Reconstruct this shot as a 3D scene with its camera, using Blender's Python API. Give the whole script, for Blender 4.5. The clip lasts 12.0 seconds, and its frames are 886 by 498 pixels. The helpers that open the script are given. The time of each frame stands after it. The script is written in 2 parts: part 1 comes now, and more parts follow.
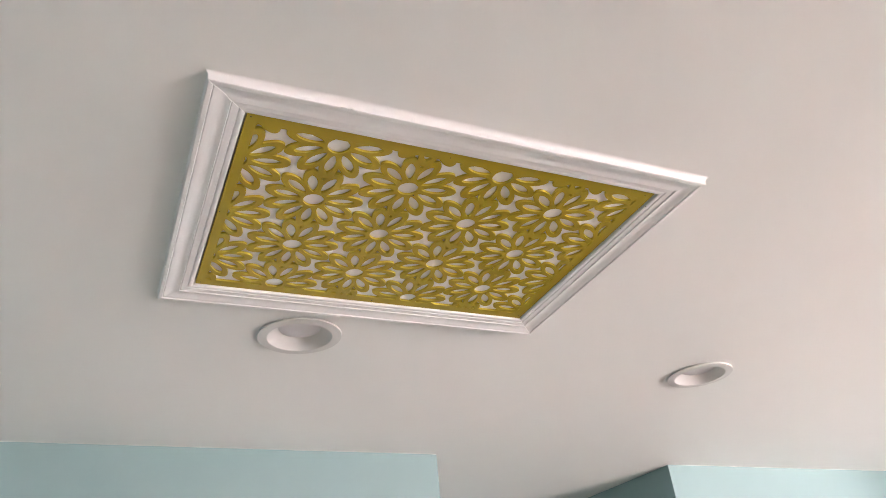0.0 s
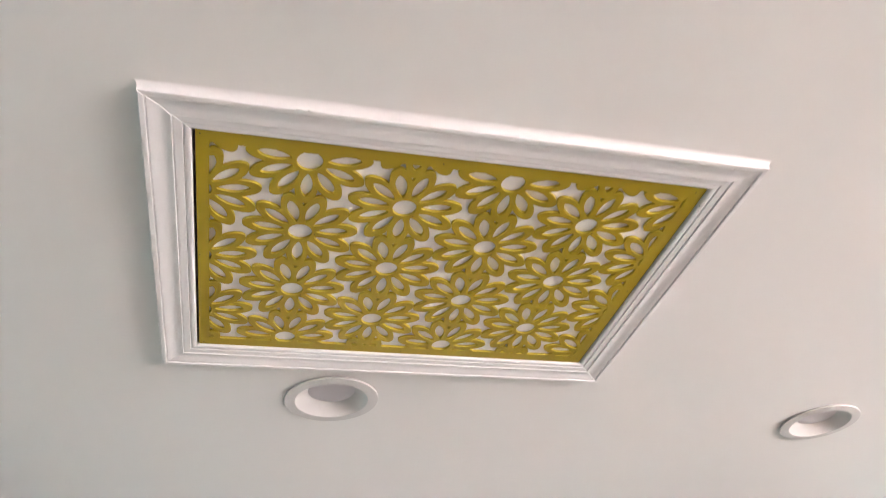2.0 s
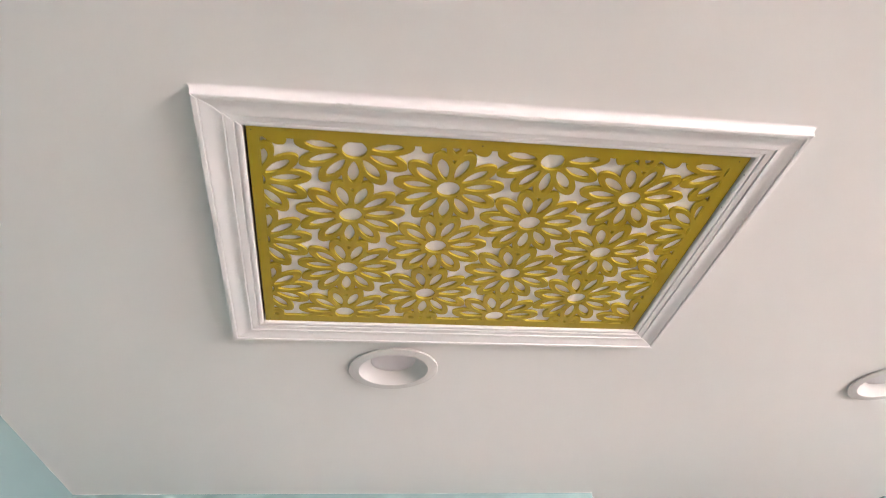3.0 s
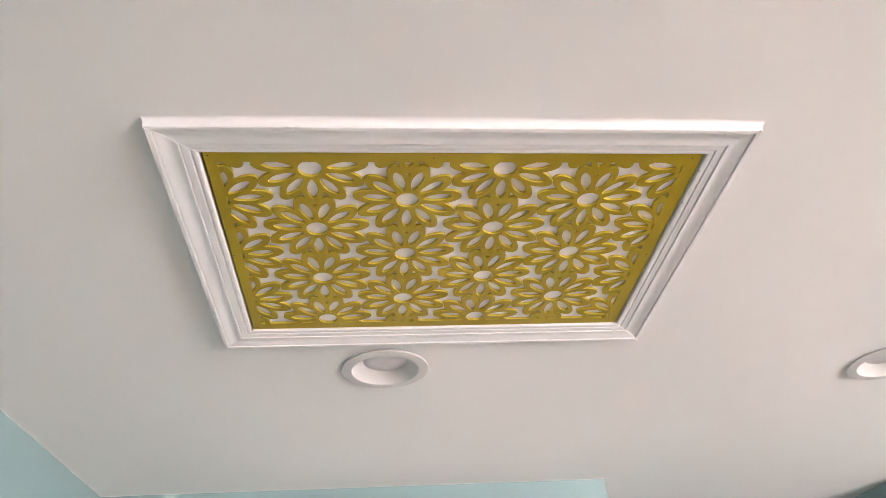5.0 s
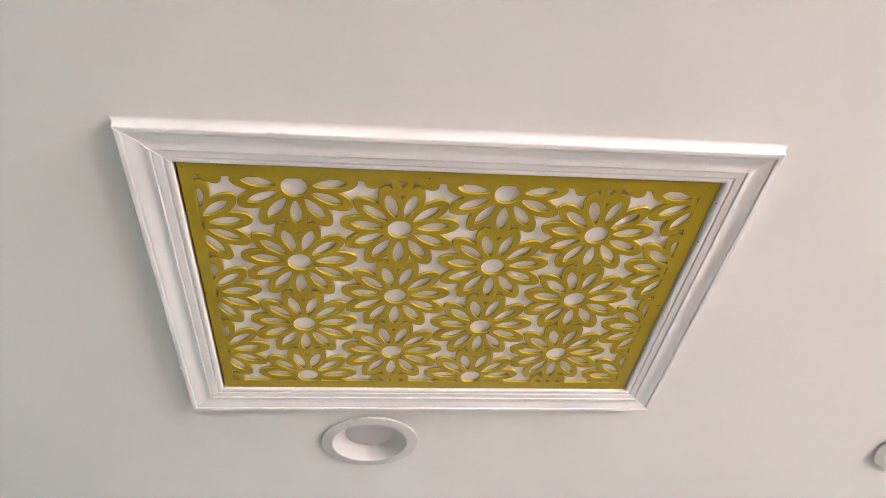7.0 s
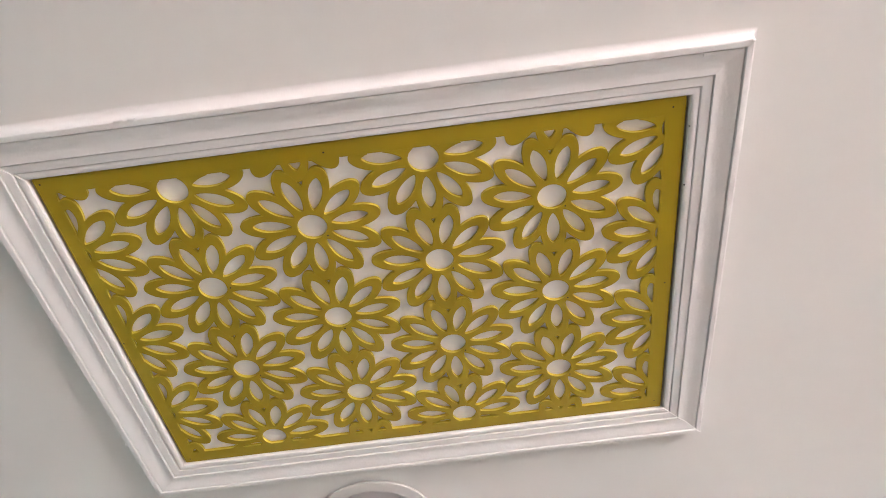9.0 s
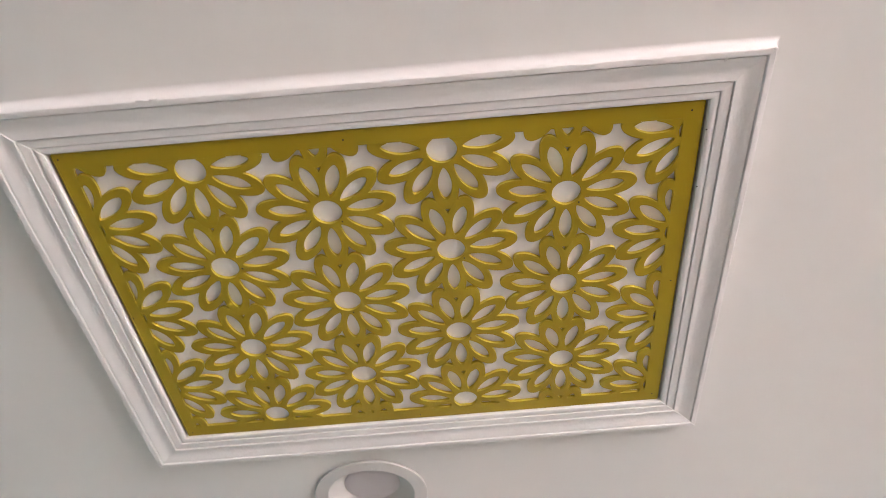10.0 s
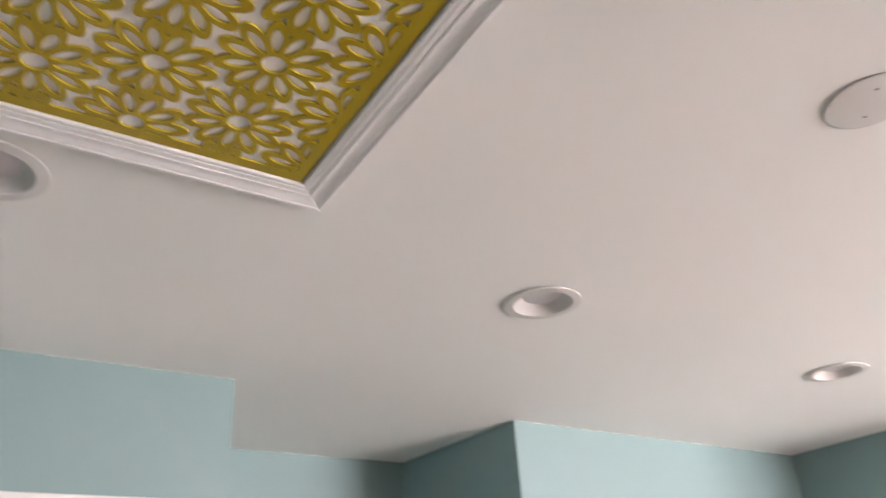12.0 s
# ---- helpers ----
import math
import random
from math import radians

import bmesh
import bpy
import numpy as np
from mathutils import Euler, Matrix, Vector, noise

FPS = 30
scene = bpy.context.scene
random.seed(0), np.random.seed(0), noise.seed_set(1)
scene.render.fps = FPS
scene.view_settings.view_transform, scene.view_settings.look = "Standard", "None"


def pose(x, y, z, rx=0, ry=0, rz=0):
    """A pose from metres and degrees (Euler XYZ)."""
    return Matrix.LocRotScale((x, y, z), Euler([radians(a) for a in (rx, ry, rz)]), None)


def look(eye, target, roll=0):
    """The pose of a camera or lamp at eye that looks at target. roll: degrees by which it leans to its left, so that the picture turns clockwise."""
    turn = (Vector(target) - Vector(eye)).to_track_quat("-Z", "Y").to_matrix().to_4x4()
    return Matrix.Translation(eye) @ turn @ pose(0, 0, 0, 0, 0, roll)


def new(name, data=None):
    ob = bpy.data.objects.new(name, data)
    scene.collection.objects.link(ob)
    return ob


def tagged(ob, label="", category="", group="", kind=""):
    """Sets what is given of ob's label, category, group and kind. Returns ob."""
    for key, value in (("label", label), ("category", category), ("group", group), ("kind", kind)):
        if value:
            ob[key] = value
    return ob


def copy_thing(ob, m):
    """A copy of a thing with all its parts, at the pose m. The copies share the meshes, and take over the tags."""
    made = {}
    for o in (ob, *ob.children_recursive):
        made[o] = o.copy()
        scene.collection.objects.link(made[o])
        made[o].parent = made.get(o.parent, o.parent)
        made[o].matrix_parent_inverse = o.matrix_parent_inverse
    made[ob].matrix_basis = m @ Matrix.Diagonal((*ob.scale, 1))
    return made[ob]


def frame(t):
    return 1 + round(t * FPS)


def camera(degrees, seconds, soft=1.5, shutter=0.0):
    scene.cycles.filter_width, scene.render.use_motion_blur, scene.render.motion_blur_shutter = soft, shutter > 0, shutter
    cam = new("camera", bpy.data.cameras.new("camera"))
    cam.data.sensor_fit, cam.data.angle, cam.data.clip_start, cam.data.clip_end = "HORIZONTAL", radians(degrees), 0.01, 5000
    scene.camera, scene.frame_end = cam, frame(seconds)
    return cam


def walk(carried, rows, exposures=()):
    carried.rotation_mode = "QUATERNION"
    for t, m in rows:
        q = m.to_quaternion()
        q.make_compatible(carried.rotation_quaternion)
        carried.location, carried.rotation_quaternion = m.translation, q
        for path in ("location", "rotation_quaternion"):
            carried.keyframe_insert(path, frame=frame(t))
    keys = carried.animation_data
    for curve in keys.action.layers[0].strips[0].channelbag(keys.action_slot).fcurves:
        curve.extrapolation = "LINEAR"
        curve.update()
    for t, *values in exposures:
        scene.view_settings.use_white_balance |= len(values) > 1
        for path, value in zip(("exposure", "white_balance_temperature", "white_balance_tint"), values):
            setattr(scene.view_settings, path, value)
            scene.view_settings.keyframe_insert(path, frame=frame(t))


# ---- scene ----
cam = camera(60.6, 12.0, soft=0.4, shutter=0.35)
PATH = [
    (0, (-0.519, -1.148, 1.667), (0.255, 0.391, 2.683), -6.6),
    (0.5, (-0.525, -1.099, 1.673), (0.215, 0.424, 2.737), -6.9),
    (1, (-0.494, -1.057, 1.664), (0.197, 0.453, 2.778), -7.2),
    (1.2, (-0.45, -1.056, 1.666), (0.191, 0.464, 2.797), -6.9),
    (1.5, (-0.365, -1.047, 1.674), (0.2, 0.467, 2.853), -6.5),
    (1.7, (-0.322, -1.037, 1.681), (0.184, 0.467, 2.899), -6.0),
    (2, (-0.283, -0.997, 1.69), (0.189, 0.519, 2.906), -6.2),
    (2.2, (-0.259, -0.947, 1.689), (0.177, 0.594, 2.887), -6.0),
    (2.3, (-0.256, -0.936, 1.692), (0.193, 0.62, 2.866), -6.3),
    (2.5, (-0.248, -0.943, 1.688), (0.177, 0.631, 2.846), -5.9),
    (2.7, (-0.244, -0.983, 1.684), (0.092, 0.621, 2.831), -4.3),
    (3, (-0.248, -1.057, 1.685), (0.037, 0.559, 2.829), -3.8),
    (3.2, (-0.241, -1.088, 1.689), (0.01, 0.521, 2.849), -3.4),
    (4.8, (-0.135, -1.123, 1.684), (0.042, 0.531, 2.796), -4.6),
    (5, (-0.129, -1.12, 1.689), (0.052, 0.53, 2.805), -4.4),
    (5.5, (-0.119, -1.11, 1.674), (0.077, 0.534, 2.796), -4.2),
    (6, (-0.115, -1.104, 1.656), (0.108, 0.514, 2.809), -4.0),
    (6.5, (-0.121, -1.085, 1.655), (0.105, 0.468, 2.894), -3.8),
    (6.7, (-0.136, -1.039, 1.656), (0.086, 0.475, 2.944), -4.0),
    (8.5, (0.08, -0.688, 1.668), (0.077, 0.574, 3.22), -5.6),
    (9, (0.108, -0.694, 1.676), (0.052, 0.544, 3.246), -5.6),
    (9.5, (0.101, -0.712, 1.686), (0.028, 0.539, 3.246), -4.9),
    (10, (0.081, -0.719, 1.683), (0.046, 0.575, 3.208), -4.0),
    (10.5, (0.053, -0.731, 1.683), (0.133, 0.649, 3.128), -3.5),
    (11, (0.009, -0.749, 1.666), (0.319, 0.724, 2.982), -4.1),
    (11.3, (-0.025, -0.759, 1.659), (0.468, 0.753, 2.872), -4.3),
    (11.5, (-0.055, -0.774, 1.666), (0.57, 0.754, 2.796), -4.1),
    (11.8, (-0.067, -0.809, 1.657), (0.766, 0.695, 2.679), -3.9),
    (12, (-0.06, -0.827, 1.667), (0.927, 0.64, 2.602), -3.9),
]
walk(cam, [(t, look(eye, target, roll)) for t, eye, target, roll in PATH],
     exposures=[(t, stops + 2.46) for t, stops in ((0.0, 0.06), (1.0, 0.09), (3.0, 0.22), (6.7, 0.2), (8.5, 0.15), (9.5, 0.0), (10.5, -0.1), (12.0, -0.26))])

from mathutils.geometry import delaunay_2d_cdt

# ---- world, sun, large lights ----
world = bpy.data.worlds.new("sky")
scene.world = world
world.use_nodes = True
wn = world.node_tree
sky = wn.nodes.new("ShaderNodeTexSky")
sky.sky_type, sky.sun_disc = "NISHITA", False
sky.sun_elevation, sky.sun_rotation = radians(38), radians(153)
wn.links.new(sky.outputs["Color"], wn.nodes["Background"].inputs["Color"])
wn.nodes["Background"].inputs["Strength"].default_value = 0.1

SUN_WAY = Vector((-0.35, 0.70, -0.62))
sun = new("sun", bpy.data.lights.new("sun", "SUN"))
sun.data.energy, sun.data.angle, sun.data.color = 5.0, radians(0.5), (1.0, 0.93, 0.84)
sun.matrix_world = look((4, -7, 6), Vector((4, -7, 6)) + SUN_WAY)

# ---- plan of the room, in metres ----
CEIL = 2.44
WALL = 0.12
LEFT_X, RIGHT_X, BACK_Y = -1.12, 5.80, -3.70
PLAN_A = ((-0.995, 1.345), (0.632, 1.388))       # wall facing the panel
RECESS = ((0.632, 1.388), (0.645, 2.205), (1.700, 2.240), (1.760, 1.468))
PLAN_C = ((1.760, 1.468), (3.575, 1.519))
EAST = ((3.575, 1.519), (3.530, 0.0))            # side wall, ended early to shape the light; the wider room beyond is added
WIN_X0, WIN_X1, WIN_Z0, WIN_Z1 = 3.30, 5.40, 0.45, 2.12   # wide window in the south wall

win_lamp = new("window_daylight", bpy.data.lights.new("window_daylight", "AREA"))
win_lamp.data.shape, win_lamp.data.size, win_lamp.data.size_y = "RECTANGLE", WIN_X1 - WIN_X0, WIN_Z1 - WIN_Z0
win_lamp.data.energy, win_lamp.data.color = 73.0, (1.0, 0.914, 0.928)
win_mid = Vector(((WIN_X0 + WIN_X1) / 2, BACK_Y - 0.10, (WIN_Z0 + WIN_Z1) / 2))
win_lamp.matrix_world = look(win_mid, win_mid + Vector((0, 1, 0)))


# ---- materials ----
def paint(name, colour, rough=0.5, mottle=0.04, scale=3.0, grain=600.0, bump=0.15, depth=0.0004, spread=0.0, metal=0.0, gloss=0.5, edge=0.0):
    """A painted surface: faint blotches, roller grain and bump."""
    m = bpy.data.materials.new(name)
    m.use_nodes = True
    n, l = m.node_tree.nodes, m.node_tree.links
    b = n["Principled BSDF"]
    co = n.new("ShaderNodeTexCoord")
    big = n.new("ShaderNodeTexNoise")
    big.inputs["Scale"].default_value, big.inputs["Detail"].default_value = scale, 4
    fine = n.new("ShaderNodeTexNoise")
    fine.inputs["Scale"].default_value, fine.inputs["Detail"].default_value = grain, 3
    l.new(co.outputs["Object"], big.inputs["Vector"])
    l.new(co.outputs["Object"], fine.inputs["Vector"])
    mix = n.new("ShaderNodeMix")
    mix.data_type = "RGBA"
    mix.inputs["A"].default_value = (*[c * (1 - mottle) for c in colour], 1)
    mix.inputs["B"].default_value = (*[min(1, c * (1 + mottle)) for c in colour], 1)
    l.new(big.outputs["Fac"], mix.inputs["Factor"])
    out = mix.outputs["Result"]
    if spread:
        info = n.new("ShaderNodeObjectInfo")
        hsv = n.new("ShaderNodeHueSaturation")
        rng = n.new("ShaderNodeMapRange")
        rng.inputs["To Min"].default_value, rng.inputs["To Max"].default_value = 1 - spread, 1 + spread
        l.new(info.outputs["Random"], rng.inputs["Value"])
        l.new(rng.outputs["Result"], hsv.inputs["Value"])
        l.new(out, hsv.inputs["Color"])
        out = hsv.outputs["Color"]
    l.new(out, b.inputs["Base Color"])
    rr = n.new("ShaderNodeMapRange")
    rr.inputs["To Min"].default_value, rr.inputs["To Max"].default_value = max(0, rough - 0.08), min(1, rough + 0.08)
    l.new(big.outputs["Fac"], rr.inputs["Value"])
    l.new(rr.outputs["Result"], b.inputs["Roughness"])
    b.inputs["Metallic"].default_value = metal
    b.inputs["Specular IOR Level"].default_value = gloss
    bp = n.new("ShaderNodeBump")
    bp.inputs["Strength"].default_value, bp.inputs["Distance"].default_value = bump, depth
    l.new(fine.outputs["Fac"], bp.inputs["Height"])
    if edge:
        soft_edge = n.new("ShaderNodeBevel")
        soft_edge.samples = 4
        soft_edge.inputs["Radius"].default_value = edge
        l.new(soft_edge.outputs["Normal"], bp.inputs["Normal"])
    l.new(bp.outputs["Normal"], b.inputs["Normal"])
    return m


def glass_material():
    m = bpy.data.materials.new("window_glass")
    m.use_nodes = True
    b = m.node_tree.nodes["Principled BSDF"]
    b.inputs["Transmission Weight"].default_value, b.inputs["Roughness"].default_value, b.inputs["IOR"].default_value = 1.0, 0.0, 1.45
    return m


CEILING = paint("ceiling_paint", (0.80, 0.785, 0.765), 0.75, 0.025, 1.6, 260, 0.25, 0.0006)
WALLBLUE = paint("aqua_wall_paint", (0.247, 0.348, 0.350), 0.6, 0.03, 2.0, 260, 0.25, 0.0006)
TRIM = paint("white_trim_paint", (0.81, 0.783, 0.779), 0.48, 0.035, 14.0, 260, 0.40, 0.0006)
GOLD = paint("mustard_gold_paint", (0.390, 0.281, 0.012), 0.46, 0.05, 14.0, 900, 0.25, 0.0003, spread=0.006, metal=0.15, gloss=0.25, edge=0.0007)
# paler copy of the gold: brightness of the lit edges put into colour
LIT_CUT = paint("pale_gold_lit_cut_edge", (0.52, 0.400, 0.045), 0.5, 0.08, 60.0, 900, 0.25, 0.0003, gloss=0.3)
BACKING = paint("backing_board_paint", (0.90, 0.88, 0.90), 0.7, 0.03, 12.0, 700, 0.2, 0.0003)
LAMPWHITE = paint("lamp_trim_enamel", (0.63, 0.608, 0.592), 0.60, 0.015, 20.0, 900, 0.05, 0.0002, gloss=0.3)
LENS = paint("frosted_lens", (0.64, 0.61, 0.63), 0.55, 0.02, 40.0, 1200, 0.05, 0.0002)
DARK = paint("dark_hole", (0.02, 0.018, 0.015), 0.7, 0.2, 200.0, 900, 0.1, 0.0002)
FLOOR = paint("wood_floor", (0.265, 0.195, 0.166), 0.85, 0.15, 5.0, 120, 0.2, 0.0005, gloss=0.1)
SCREW = paint("zinc_screw", (0.30, 0.29, 0.28), 0.45, 0.05, 200.0, 900, 0.1, 0.0001, metal=0.6)
# colour of the unseen south wall, picked to warm the light it bounces
BOUNCECREAM = paint("cream_bounce_paint", (0.62, 0.50, 0.43), 0.6, 0.03, 2.0, 260, 0.25, 0.0006)
GLASS = glass_material()


# ---- mesh helpers ----
def mesh_from(name, verts, faces, material, smooth=None):
    me = bpy.data.meshes.new(name)
    me.from_pydata(verts, [], faces)
    me.validate()
    me.update()
    me.materials.append(material)
    if smooth is not None:
        me.shade_smooth()
        me.set_sharp_from_angle(angle=radians(smooth))
    return me


def part(name, me, parent=None, label="", m=None):
    ob = new(name, me)
    if parent is not None:
        ob.parent = parent
    if m is not None:
        ob.matrix_basis = m
    if label:
        ob["label"] = label
    return ob


def within(px, py, loops):
    """Even-odd test of points against closed loops."""
    inside = np.zeros(len(px), bool)
    for lp in loops:
        q = np.array(lp)
        r = np.roll(q, -1, axis=0)
        for (ax, ay), (bx, by) in zip(q, r):
            if ay != by:
                hit = ((ay > py) != (by > py)) & (px < (bx - ax) * (py - ay) / (by - ay) + ax)
                inside ^= hit
    return inside


def fill(loops, z0, z1):
    """Solid between two heights, bounded by closed loops; a loop inside another cuts a hole."""
    pts, edges = [], []
    for lp in loops:
        k = len(pts)
        pts += [Vector((p[0], p[1])) for p in lp]
        edges += [(k + i, k + (i + 1) % len(lp)) for i in range(len(lp))]
    vs, es, fs, _, _, _ = delaunay_2d_cdt(pts, edges, [], 1, 1e-6)
    n = len(vs)
    flat = np.array([(v.x, v.y) for v in vs])
    tri = np.array([f[:3] for f in fs])
    mid = flat[tri].mean(axis=1)
    tri = tri[within(mid[:, 0], mid[:, 1], loops)]
    verts = [(v.x, v.y, z0) for v in vs] + [(v.x, v.y, z1) for v in vs]
    faces, seen = [], {}
    for a, b, c in tri.tolist():
        if (vs[b] - vs[a]).cross(vs[c] - vs[a]) < 0:
            a, b, c = c, b, a
        faces += [(c, b, a), (a + n, b + n, c + n)]
        for e in ((a, b), (b, c), (c, a)):
            seen[e] = True
    for a, b in seen:
        if (b, a) not in seen:
            faces.append((a, b, b + n, a + n))
    return verts, faces


def circle(x, y, r, n=64):
    return [(x + r * math.cos(2 * math.pi * i / n), y + r * math.sin(2 * math.pi * i / n)) for i in range(n)]


def rect(x0, y0, x1, y1):
    return [(x0, y0), (x1, y0), (x1, y1), (x0, y1)]


def box(x0, y0, z0, x1, y1, z1, bevel=0.0):
    bm = bmesh.new()
    bmesh.ops.create_cube(bm, size=1, matrix=Matrix.Translation(((x0 + x1) / 2, (y0 + y1) / 2, (z0 + z1) / 2)) @ Matrix.Diagonal((x1 - x0, y1 - y0, z1 - z0, 1)))
    if bevel:
        bmesh.ops.bevel(bm, geom=bm.edges[:], offset=bevel, segments=2, affect="EDGES", profile=0.5)
    return bm


def solid(name, bm, material, parent=None, label="", m=None):
    me = bpy.data.meshes.new(name)
    bm.to_mesh(me)
    bm.free()
    me.materials.append(material)
    return part(name, me, parent, label, m)


def lathe(profile, n=72):
    """Rings of (radius, height) joined; a first or last radius of 0 closes it."""
    verts, faces, rings = [], [], []
    for r, z in profile:
        if r == 0:
            rings.append([len(verts)])
            verts.append((0, 0, z))
        else:
            rings.append(list(range(len(verts), len(verts) + n)))
            verts += [(r * math.cos(2 * math.pi * i / n), r * math.sin(2 * math.pi * i / n), z) for i in range(n)]
    for a, b in zip(rings, rings[1:]):
        for i in range(n):
            j = (i + 1) % n
            q = [a[i % len(a)], a[j % len(a)], b[j % len(b)], b[i % len(b)]]
            q = list(dict.fromkeys(q))
            if len(q) > 2:
                faces.append(q)
    return verts, faces


# ---- contours of an implicit plane figure ----
def contours(f, x0, y0, x1, y1, step):
    """Closed loops of f = 0 by marching squares over a rectangle, outside which f counts as positive."""
    nx, ny = int(math.ceil((x1 - x0) / step)) + 3, int(math.ceil((y1 - y0) / step)) + 3
    xs, ys = x0 - step + step * np.arange(nx), y0 - step + step * np.arange(ny)
    v = f(*np.meshgrid(xs, ys, indexing="ij"))
    v = np.where(np.abs(v) < 1e-7, 1e-7, v)
    ins = v < 0

    def cut(i, j, axis):
        a, b = v[i, j], v[i + (axis == 0), j + (axis == 1)]
        s = a / (a - b)
        return (xs[i] + step * s, ys[j]) if axis == 0 else (xs[i], ys[j] + step * s)
    code = ins[:-1, :-1] * 1 + ins[1:, :-1] * 2 + ins[1:, 1:] * 4 + ins[:-1, 1:] * 8
    table = {1: [(3, 0)], 2: [(0, 1)], 3: [(3, 1)], 4: [(1, 2)], 5: [(3, 0), (1, 2)], 6: [(0, 2)], 7: [(3, 2)], 8: [(2, 3)],
             9: [(2, 0)], 10: [(0, 1), (2, 3)], 11: [(2, 1)], 12: [(1, 3)], 13: [(1, 0)], 14: [(0, 3)]}
    link = {}
    for i, j in zip(*np.nonzero((code > 0) & (code < 15))):
        i, j = int(i), int(j)
        side = ((i, j, 0), (i + 1, j, 1), (i, j + 1, 0), (i, j, 1))
        for a, b in table[int(code[i, j])]:
            link[side[a]] = side[b]
    loops = []
    while link:
        start, k = next(iter(link.items()))
        lp, k = [start], link.pop(start)
        while k != start and k in link:
            lp.append(k)
            k = link.pop(k)
        pts = [cut(*e) for e in lp]
        keep = [p for p, q in zip(pts, pts[-1:] + pts[:-1]) if math.hypot(p[0] - q[0], p[1] - q[1]) > step * 0.12]
        if len(keep) > 4:
            loops.append(thin(keep))
    return loops


def thin(lp):
    """Drop points that lie on a straight line between their neighbours."""
    out = []
    for i, p in enumerate(lp):
        a, b = out[-1] if out else lp[-1], lp[(i + 1) % len(lp)]
        d = math.hypot(b[0] - a[0], b[1] - a[1]) or 1e-9
        if abs((b[0] - a[0]) * (a[1] - p[1]) - (a[0] - p[0]) * (b[1] - a[1])) / d > 0.00003:
            out.append(p)
    return out if len(out) > 3 else lp


# ---- the room ----
def wall(name, a, b, back, label, z0=0.0, z1=CEIL):
    """An upright wall between two plan points, its thickness to the right of a-b by back."""
    d = (Vector(b) - Vector(a)).normalized()
    o = Vector((d.y, -d.x)) * back
    q = [Vector(a), Vector(b), Vector(b) + o, Vector(a) + o]
    verts = [(p.x, p.y, z) for z in (z0, z1) for p in q]
    faces = [(0, 1, 2, 3), (7, 6, 5, 4)] + [(i + 4, (i + 1) % 4 + 4, (i + 1) % 4, i) for i in range(4)]
    ob = part(name, mesh_from(name, verts, faces, WALLBLUE))
    bm = bmesh.new()
    bm.from_mesh(ob.data)
    bmesh.ops.recalc_face_normals(bm, faces=bm.faces)
    bm.to_mesh(ob.data)
    bm.free()
    return tagged(ob, label, "wall", kind="structure")


wall("wall_north", *PLAN_A, -WALL, "aqua painted plaster wall below white ceiling")
wall("wall_recess_west", RECESS[0], RECESS[1], -WALL, "aqua painted side wall of the recess")
wall("wall_recess_north", RECESS[1], RECESS[2], -WALL, "aqua painted back wall of the recess")
wall("wall_recess_east", RECESS[2], RECESS[3], -WALL, "aqua painted side wall of the recess")
wall("wall_north_east", *PLAN_C, -WALL, "aqua painted plaster wall with crisp corner")
wall("wall_west", (LEFT_X, BACK_Y), PLAN_A[0], -WALL, "aqua painted side wall under white ceiling")

wall("wall_east", *EAST, -WALL, "aqua painted side wall in shade")
# unseen walls of an added bay, so window light comes from further east
wall("wall_added_north", (EAST[1][0] + WALL, 0.0), (RIGHT_X, 0.0), -WALL, "unseen aqua wall closing the added east bay")
wall("wall_added_east", (RIGHT_X, 0.0), (RIGHT_X, BACK_Y), -WALL, "unseen aqua wall closing the added east bay")

# unseen south wall with the window opening; its cream is chosen for warm bounce light
bm = bmesh.new()
for x0, x1, z0, z1 in ((LEFT_X - WALL, WIN_X0, 0, CEIL), (WIN_X1, RIGHT_X + WALL, 0, CEIL), (WIN_X0, WIN_X1, 0, WIN_Z0), (WIN_X0, WIN_X1, WIN_Z1, CEIL)):
    vs = [bm.verts.new((x, y, z)) for z in (z0, z1) for x, y in rect(x0, BACK_Y - WALL, x1, BACK_Y)]
    for f in [(3, 2, 1, 0), (4, 5, 6, 7)] + [(i, (i + 1) % 4, (i + 1) % 4 + 4, i + 4) for i in range(4)]:
        bm.faces.new([vs[i] for i in f])
tagged(solid("wall_south", bm, BOUNCECREAM), "unseen cream wall bouncing warm light, with a window opening", "wall", kind="structure")

floor_v, floor_f = fill([rect(-1.4, -4.5, 6.2, 2.6)], -0.10, 0.0)
tagged(part("floor", mesh_from("floor", floor_v, floor_f, FLOOR)), "plain brown wooden floor", "floor", kind="structure")

# window in the south wall
window = tagged(new("window_1"), "white framed daylight window in the cream wall", "window", kind="structure")
window.matrix_basis = pose(win_mid.x, BACK_Y - 0.05, WIN_Z0)
hw, hh = (WIN_X1 - WIN_X0) / 2, WIN_Z1 - WIN_Z0
for x0, x1, z0, z1 in ((-hw, -hw + 0.05, 0, hh), (hw - 0.05, hw, 0, hh), (-hw + 0.05, hw - 0.05, 0, 0.05), (-hw + 0.05, hw - 0.05, hh - 0.05, hh), (-0.025, 0.025, 0.05, hh - 0.05)):
    solid("window_frame", box(x0, -0.025, z0, x1, 0.025, z1, 0.003), TRIM, window)
for x0, x1 in ((-hw + 0.05, -0.025), (0.025, hw - 0.05)):
    pane = solid("pane", box(x0, -0.003, 0.05, x1, 0.003, hh - 0.05), GLASS, window)
    pane.visible_shadow = False

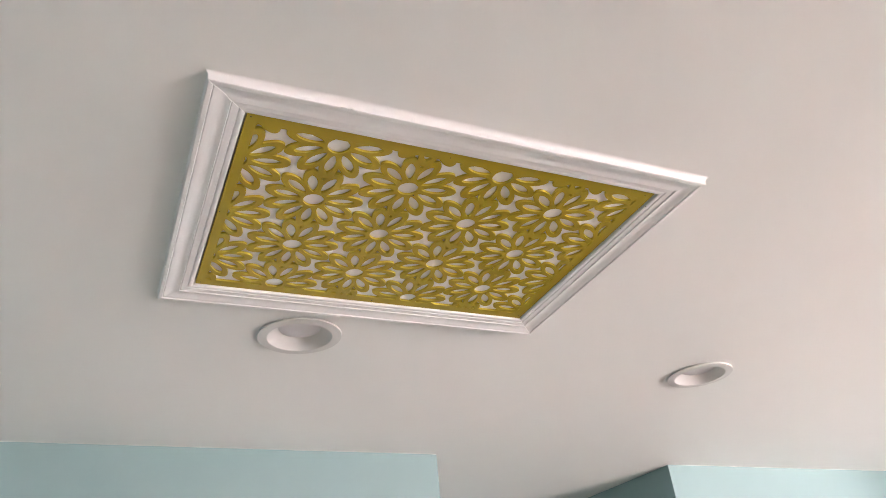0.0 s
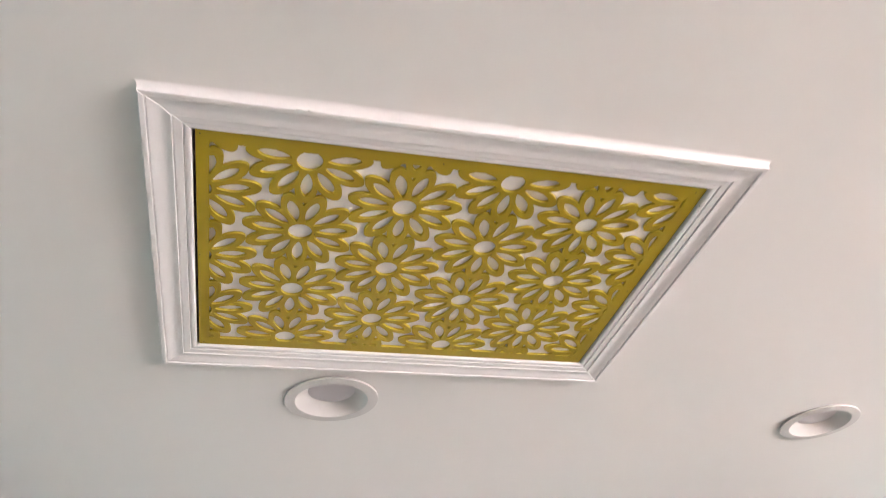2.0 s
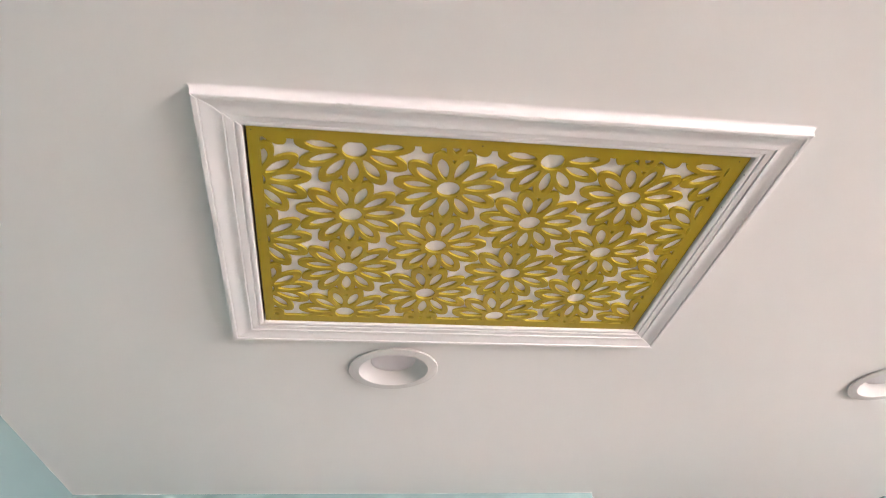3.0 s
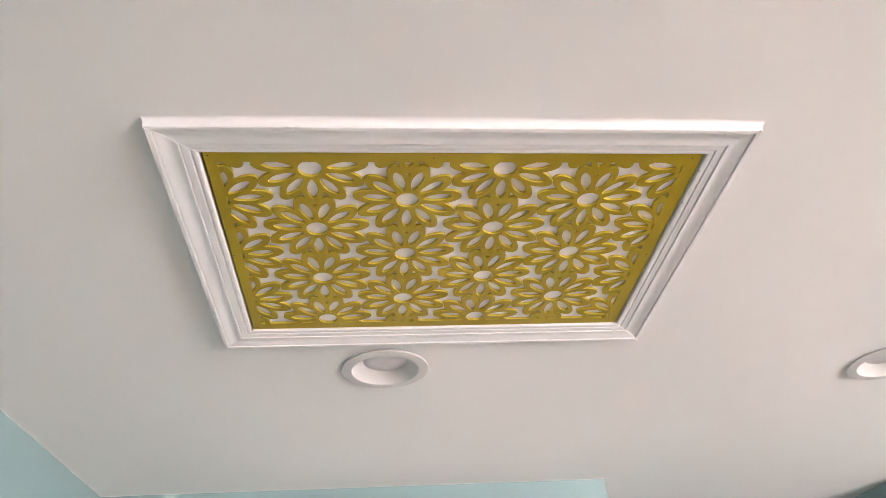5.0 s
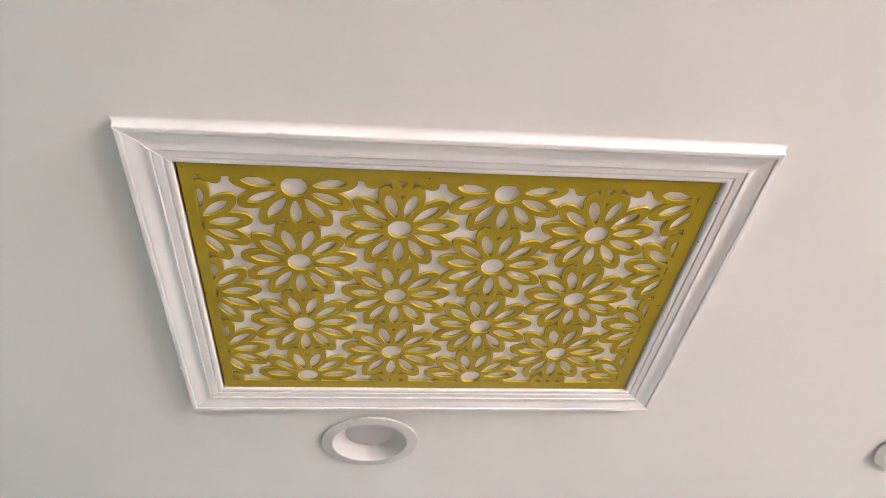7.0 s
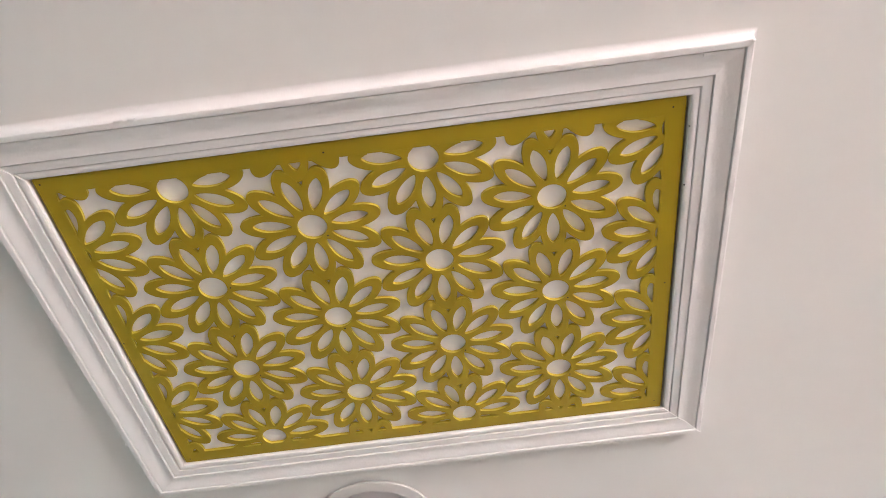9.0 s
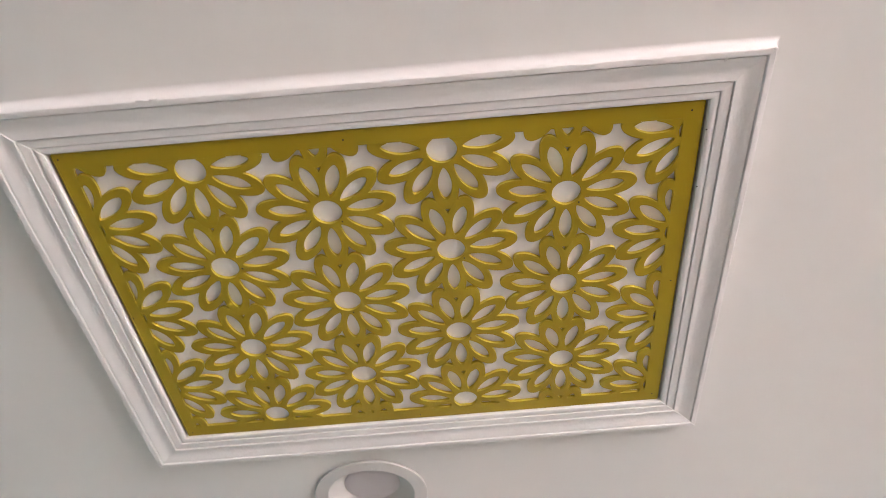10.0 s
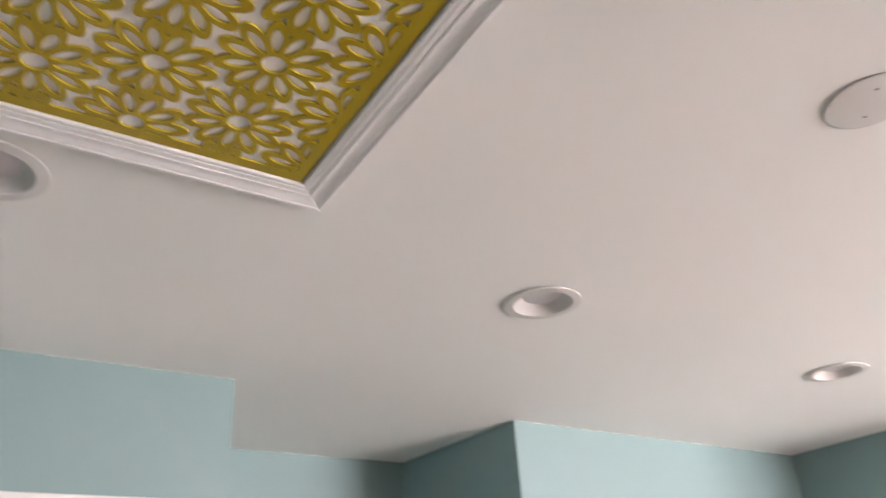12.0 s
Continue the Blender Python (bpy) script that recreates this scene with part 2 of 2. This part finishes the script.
# ceiling with the vent opening and the holes of the recessed lights
LIGHTS = ((-0.108, 0.473), (1.142, 0.520), (2.477, 0.556))
HOLE = (0.386, 0.276)
outline = [(-1.25, -4.1), (6.1, -4.1), (6.1, 2.55), (-1.25, 2.55)]
cv, cf = fill([outline, rect(-HOLE[0], -HOLE[1], HOLE[0], HOLE[1])] + [circle(x, y, 0.080) for x, y in LIGHTS], CEIL, CEIL + 0.10)
tagged(part("ceiling", mesh_from("ceiling", cv, cf, CEILING)), "smooth white painted plaster ceiling", "ceiling", kind="structure")
# unseen board added over the holes so that no daylight leaks in
attic_v, attic_f = fill([outline], CEIL + 0.104, CEIL + 0.14)
tagged(part("ceiling_deck", mesh_from("ceiling_deck", attic_v, attic_f, CEILING)), "unseen board keeping light out above the ceiling", "ceiling", kind="structure")

# uneven line of ceiling paint along the tops of the walls
def cut_in(name, a, b, seed):
    a, b = Vector(a), Vector(b)
    d = (b - a).normalized()
    o = Vector((d.y, -d.x)) * 0.0006
    n = int((b - a).length / 0.015)
    verts, faces = [], []
    for i in range(n + 1):
        p = a.lerp(b, i / n)
        z = CEIL - 0.0003 - 0.0032 * max(0.0, noise.noise((i * 0.17, seed, 0)) - 0.12) - 0.0005 * abs(noise.noise((i * 0.9, seed, 3)))
        verts += [(p.x, p.y, CEIL), (p.x, p.y, z), (p.x + o.x, p.y + o.y, z), (p.x + o.x, p.y + o.y, CEIL)]
    for i in range(n):
        k = i * 4
        faces += [(k + 1, k + 2, k + 6, k + 5), (k + 2, k + 3, k + 7, k + 6)]
    return tagged(part(name, mesh_from(name, verts, faces, CEILING)), "uneven white ceiling paint line on the wall", "trim", kind="structure")


cut_in("trim_north", *PLAN_A, 1)
cut_in("trim_north_east", *PLAN_C, 2)
cut_in("trim_west", (LEFT_X, BACK_Y), PLAN_A[0], 3)
cut_in("trim_recess", RECESS[1], RECESS[2], 4)

# ---- the ornamental ceiling vent ----
DX, DY = 0.1487, 0.0773           # pitch of the flowers
WX, WY = 0.357, 0.248             # half size of the pierced field
GX, GY, GC = 0.3770, 0.2695, 0.0026           # half size of the sheet
FACE, SHEET = CEIL - 0.0031, 0.0047
PETALS = 11


def flower_body(x, y):
    """Signed field of the scalloped outline of a flower at the origin."""
    d = np.hypot(x, y) - 0.048
    for k in range(PETALS):
        a = math.pi / 2 + 2 * math.pi * k / PETALS
        u, w = x * math.cos(a) + y * math.sin(a), -x * math.sin(a) + y * math.cos(a)
        d = np.minimum(d, (np.sqrt(((u - 0.0525) / 0.0352) ** 2 + (w / 0.0168) ** 2) - 1) * 0.0168)
    return d


def flower_holes(x, y):
    d = np.hypot(x, y) - 0.0182
    for k in range(PETALS):
        a = math.pi / 2 + 2 * math.pi * k / PETALS
        u, w = x * math.cos(a) + y * math.sin(a), -x * math.sin(a) + y * math.cos(a)
        s = np.clip((u - 0.0485) / 0.0238, -1.2, 1.2)
        half = 0.0084 * np.sign(1 - s * s) * np.abs(1 - s * s) ** 0.72 * (1 + 0.16 * s)
        d = np.minimum(d, np.abs(w) - half)
    return d


def field(x, y):
    return np.maximum(np.abs(x) - WX, np.abs(y) - WY)


def with_lit_cut_edges(me):
    """The sawn edges of the sheet, paler than its painted face; the paleness also stands in for light on them."""
    me.materials.append(LIT_CUT)
    for face in me.polygons:
        face.material_index = int(abs(face.normal.z) < 0.5)
    return me


vent = tagged(new("ceiling_vent"), "mustard gold flower fretwork ceiling panel framed by white moulding", "vent cover")
vent.matrix_basis = pose(0, 0, CEIL)
cells = [((c - 2.5) * DX, (r - 3) * DY, r) for r in range(-1, 8) for c in range(0, 6) if (r + c) % 2]
inner = [q for q in cells if 0 <= q[2] <= 6]
outer = [q for q in cells if not 0 <= q[2] <= 6]
STEP = 0.0011
made = []
for fx, fy, r in inner:
    def solid_field(x, y):
        d = np.maximum(np.maximum(flower_body(x - fx, y - fy), -flower_holes(x - fx, y - fy)), field(x, y))
        for ox, oy in made:
            if math.hypot(ox - fx, oy - fy) < 0.19:
                d = np.maximum(d, -flower_body(x - ox, y - oy))
        return d
    loops = contours(solid_field, max(fx - 0.092, -WX), max(fy - 0.092, -WY), min(fx + 0.092, WX), min(fy + 0.092, WY), STEP)
    fv, ff = fill([[(p[0] - fx, p[1] - fy) for p in lp] for lp in loops], FACE - CEIL, FACE - CEIL + SHEET)
    part("flower", with_lit_cut_edges(mesh_from("flower", fv, ff, GOLD)), vent, m=pose(fx, fy, 0))
    made.append((fx, fy))


def border_clear(x, y):
    """The rim, with the tips of the flowers cut off by it, less the flowers already made."""
    tips = np.full_like(x, 1.0)
    for ox, oy, _ in outer:
        tips = np.minimum(tips, np.maximum(flower_body(x - ox, y - oy), -flower_holes(x - ox, y - oy)))
    for ox, oy in made:
        tips = np.maximum(tips, -flower_body(x - ox, y - oy))
    d = np.minimum(-field(x, y), tips)
    return np.maximum(d, np.maximum(np.abs(x - GC) - GX, np.abs(y) - GY))


bv, bf = fill(contours(border_clear, GC - GX, -GY, GC + GX, GY, STEP), FACE - CEIL, FACE - CEIL + SHEET)
part("border", with_lit_cut_edges(mesh_from("border", bv, bf, GOLD)), vent, "flat mustard gold rim of the fretwork")
kv, kf = fill([rect(-0.366, -0.257, 0.366, 0.257)], FACE - CEIL + SHEET + 0.0003, FACE - CEIL + SHEET + 0.009)
part("backing_board", mesh_from("backing_board", kv, kf, BACKING), vent, "white board behind the fretwork")

# white moulding: d outward from its inner edge, h below the ceiling
MOULD = [(0.0, -0.006), (0.0, 0.0046), (0.0005, 0.0057), (0.0016, 0.0064), (0.0050, 0.0068), (0.0086, 0.0066), (0.0096, 0.0061), (0.0101, 0.0039),
         (0.0108, 0.0070), (0.0115, 0.0076), (0.0170, 0.0078), (0.0220, 0.0081), (0.0226, 0.0078), (0.0231, 0.0054), (0.0239, 0.0089), (0.0247, 0.0096),
         (0.0272, 0.0093), (0.0305, 0.0086), (0.0340, 0.0083), (0.0385, 0.0086), (0.0430, 0.0096), (0.0475, 0.0108), (0.0515, 0.0118), (0.0534, 0.0119), (0.0541, 0.0095),
         (0.0550, 0.0128), (0.0560, 0.0135), (0.0618, 0.0137), (0.0630, 0.0131), (0.0634, 0.0115), (0.0634, 0.0095), (0.0634, 0.0078), (0.0634, 0.0064),
         (0.0634, 0.0052), (0.0634, 0.0042), (0.0634, 0.0034), (0.0634, 0.0027), (0.0634, 0.0021), (0.0634, 0.0016), (0.0634, 0.0012), (0.0634, 0.0008),
         (0.0634, 0.0005), (0.0634, 0.0003), (0.0634, 0.00015), (0.0634, 0.00005), (0.0634, -0.0002)]
MX, MY, MC = 0.3810, 0.2715, 0.0025   # half sizes and sideways offset of the frame's inner edge


def moulding(corner_a, corner_b, drop, caulk):
    """A mitred length of moulding between two inner corners of the frame."""
    a, b = Vector(corner_a), Vector(corner_b)
    d = (b - a).normalized()
    o = Vector((d.y, -d.x))
    n = max(2, int((b - a).length / 0.006))
    rows = []
    for i in range(n + 1):
        s = i / n
        row = []
        edge = min(s, 1 - s) * (b - a).length / 0.16
        width = caulk[1] + ((caulk[0] if s < 0.5 else caulk[2]) - caulk[1]) * max(0.0, 1 - edge) + 0.0004 * noise.noise((s * 40, a.x * 9, a.y * 9))
        width = max(width, 0.0003)
        for q, h in MOULD:
            q *= 0.97
            if q > 0.0612:
                q += width * (1 - math.sqrt(1 - min(1.0, max(0.0, 1 - h / 0.0105)) ** 2))
            p = a.lerp(b, s) + o * q + d * q * (2 * s - 1)
            k = noise.noise((p.x * 9, p.y * 9, q * 50)) * 0.0003 + noise.noise((p.x * 75, p.y * 75, q * 90)) * 0.00016 if 0 < q < 0.061 and h > 0 else 0
            if 0.053 < q < 0.0625:
                p = p + o * 0.00035 * noise.noise((p.x * 110, p.y * 110, 5))
            row.append((p.x, p.y, -h + k - (drop if h > 0.004 else 0)))
        rows.append(row)
    k = len(MOULD)
    verts = [p for row in rows for p in row]
    faces = [(i * k + j, i * k + j + 1, (i + 1) * k + j + 1, (i + 1) * k + j) for i in range(n) for j in range(k - 1)]
    faces += [tuple(range(k)), tuple(n * k + j for j in reversed(range(k)))]
    me = mesh_from("moulding", verts, faces, TRIM, 28)
    bm = bmesh.new()
    bm.from_mesh(me)
    bmesh.ops.recalc_face_normals(bm, faces=bm.faces)
    bm.to_mesh(me)
    bm.free()
    return part("moulding", me, vent, "white stepped wooden moulding")


corners = [(MC - MX, -MY), (MC + MX, -MY), (MC + MX, MY), (MC - MX, MY)]
for i in range(4):
    moulding(corners[i], corners[(i + 1) % 4], (0.0, 0.0, 0.0013, 0.0013)[i],
             ((0.005, 0.0098, 0.0075), (0.0065, 0.007, 0.004), (0.002, 0.002, 0.002), (0.002, 0.002, 0.002))[i])

# blobs of filler and paint on the moulding
def blob(x, y, z, size, seed):
    bm = bmesh.new()
    bmesh.ops.create_icosphere(bm, subdivisions=2, radius=1)
    for v in bm.verts:
        v.co *= 1 + 0.45 * noise.noise(v.co * 1.7 + Vector((seed, 0, 0)))
        v.co = Vector((v.co.x * size[0], v.co.y * size[1], v.co.z * size[2]))
    for f in bm.faces:
        f.smooth = True
    return solid("filler_blob", bm, TRIM, vent, "dried blob of white filler", pose(x, y, z))


blob(-0.246, -0.3335, -0.0134, (0.0054, 0.0017, 0.0015), 1)
blob(-0.231, -0.3338, -0.0134, (0.0044, 0.0020, 0.0023), 2)
blob(0.391, -0.3225, -0.0117, (0.0012, 0.0030, 0.0014), 4)
blob(-0.4405, 0.196, -0.0138, (0.0016, 0.0034, 0.0018), 5)
blob(0.4425, -0.3320, -0.0132, (0.0028, 0.0020, 0.0020), 6)

# ---- recessed lights ----
TRIM_PROFILE = [(0.0860, 0.0), (0.0950, -0.0002), (0.0954, -0.0016), (0.0984, -0.0020), (0.0988, -0.0052), (0.0981, -0.0063), (0.0900, -0.0070), (0.0810, -0.0075), (0.0768, -0.0076), (0.0752, -0.0066), (0.0746, -0.0054)]


def recessed_light(x, y):
    lamp = tagged(new("recessed_light"), "round white recessed ceiling light, switched off", "ceiling light", "recessed lights")
    lamp.matrix_basis = pose(x, y, CEIL)
    part("trim_ring", mesh_from("trim_ring", *lathe(TRIM_PROFILE), LAMPWHITE, 25), lamp)
    part("baffle", mesh_from("baffle", *lathe([(0.0746, -0.0054), (0.0640, 0.0060), (0.0500, 0.0168), (0.0494, 0.0180), (0.0790, 0.0210), (0.0790, 0.001)]), LAMPWHITE, 30), lamp, "white conical reflector")
    part("lens", mesh_from("lens", *lathe([(0, 0.0136), (0.03, 0.0139), (0.0470, 0.0152), (0.0495, 0.0166), (0.0495, 0.024), (0, 0.024)]), LENS, 30), lamp, "frosted grey lens")
    return lamp


first = recessed_light(*LIGHTS[0])
for x, y in LIGHTS[1:]:
    copy_thing(first, pose(x, y, CEIL))

# ---- blank cover plate on the ceiling ----
plate = tagged(new("cover_plate"), "round white blank cover plate screwed to the ceiling", "cover plate")
plate.matrix_basis = pose(1.126, -0.378, CEIL, 0, 0, 45)
part("disc", mesh_from("disc", *lathe([(0.066, 0.0), (0.0740, -0.0003), (0.0745, -0.0010), (0.0743, -0.0030), (0.0730, -0.0042), (0.068, -0.0047), (0, -0.0052)]), LAMPWHITE, 40), plate)
for sx in (-0.038, 0.038):
    screw = part("screw", mesh_from("screw", *lathe([(0.0030, -0.0044), (0.0030, -0.0058), (0.0022, -0.0063), (0, -0.0064)], 16), SCREW, 40), plate, "small grey screw", pose(sx, 0, 0))

# ---- small nails in the fretwork ----
nail_mesh = mesh_from("nail", *lathe([(0.0011, 0.0006), (0.0011, -0.0003), (0.0007, -0.0006), (0, -0.0007)], 10), DARK, 40)
for nx, ny in ((-0.368, -0.262), (-0.038, -0.257), (0.365, -0.258), (0.369, 0.255), (-0.366, 0.262), (0.0, 0.262), (-0.371, 0.0), (0.371, 0.01)):
    part("nail", nail_mesh, vent, m=pose(nx, ny, FACE - CEIL))
for nx, ny in ((0.3847, -0.232), (0.3846, -0.150)):
    part("nail", nail_mesh, vent, m=pose(nx, ny, -0.0060))
for fx, fy, r in inner:
    if abs(fx) < 0.3 and abs(fy) < 0.2:
        a = random.choice((0.12, 0.78, 1.35))
        part("nail", nail_mesh, vent, m=pose(fx + 0.0225 * math.cos(a), fy + 0.0225 * math.sin(a), FACE - CEIL))

# the hand-made frame is a little out of square
SKEW = 0.0115
for me in {o.data for o in vent.children if o.data is not nail_mesh}:
    for v in me.vertices:
        v.co.y += SKEW * v.co.x
for o in vent.children:
    o.location.y += SKEW * o.location.x

# ---- door in the north wall ----
def along_north(s):
    a, b = Vector(PLAN_A[0]), Vector(PLAN_A[1])
    return a + (b - a).normalized() * s


door_turn = math.degrees(math.atan2(PLAN_A[1][1] - PLAN_A[0][1], PLAN_A[1][0] - PLAN_A[0][0]))
dp = along_north(1.02)
door = tagged(new("door_1"), "white panelled door with white casing in the aqua wall", "door", kind="structure")
door.matrix_basis = pose(dp.x, dp.y, 0, 0, 0, door_turn)
solid("casing", box(-0.47, -0.022, 0, -0.40, -0.002, 2.005, 0.003), TRIM, door)
solid("casing", box(0.40, -0.022, 0, 0.47, -0.002, 2.005, 0.003), TRIM, door)
solid("casing", box(-0.47, -0.022, 2.006, 0.47, -0.002, 2.076, 0.003), TRIM, door)
leaf = solid("leaf", box(-0.398, -0.012, 0.01, 0.398, -0.002, 2.004, 0.002), TRIM, door)
for z0, z1 in ((0.15, 0.95), (1.1, 1.85)):
    for x0, x1 in ((-0.31, -0.04), (0.04, 0.31)):
        solid("panel", box(x0, -0.016, z0, x1, -0.0125, z1, 0.0015), TRIM, leaf)
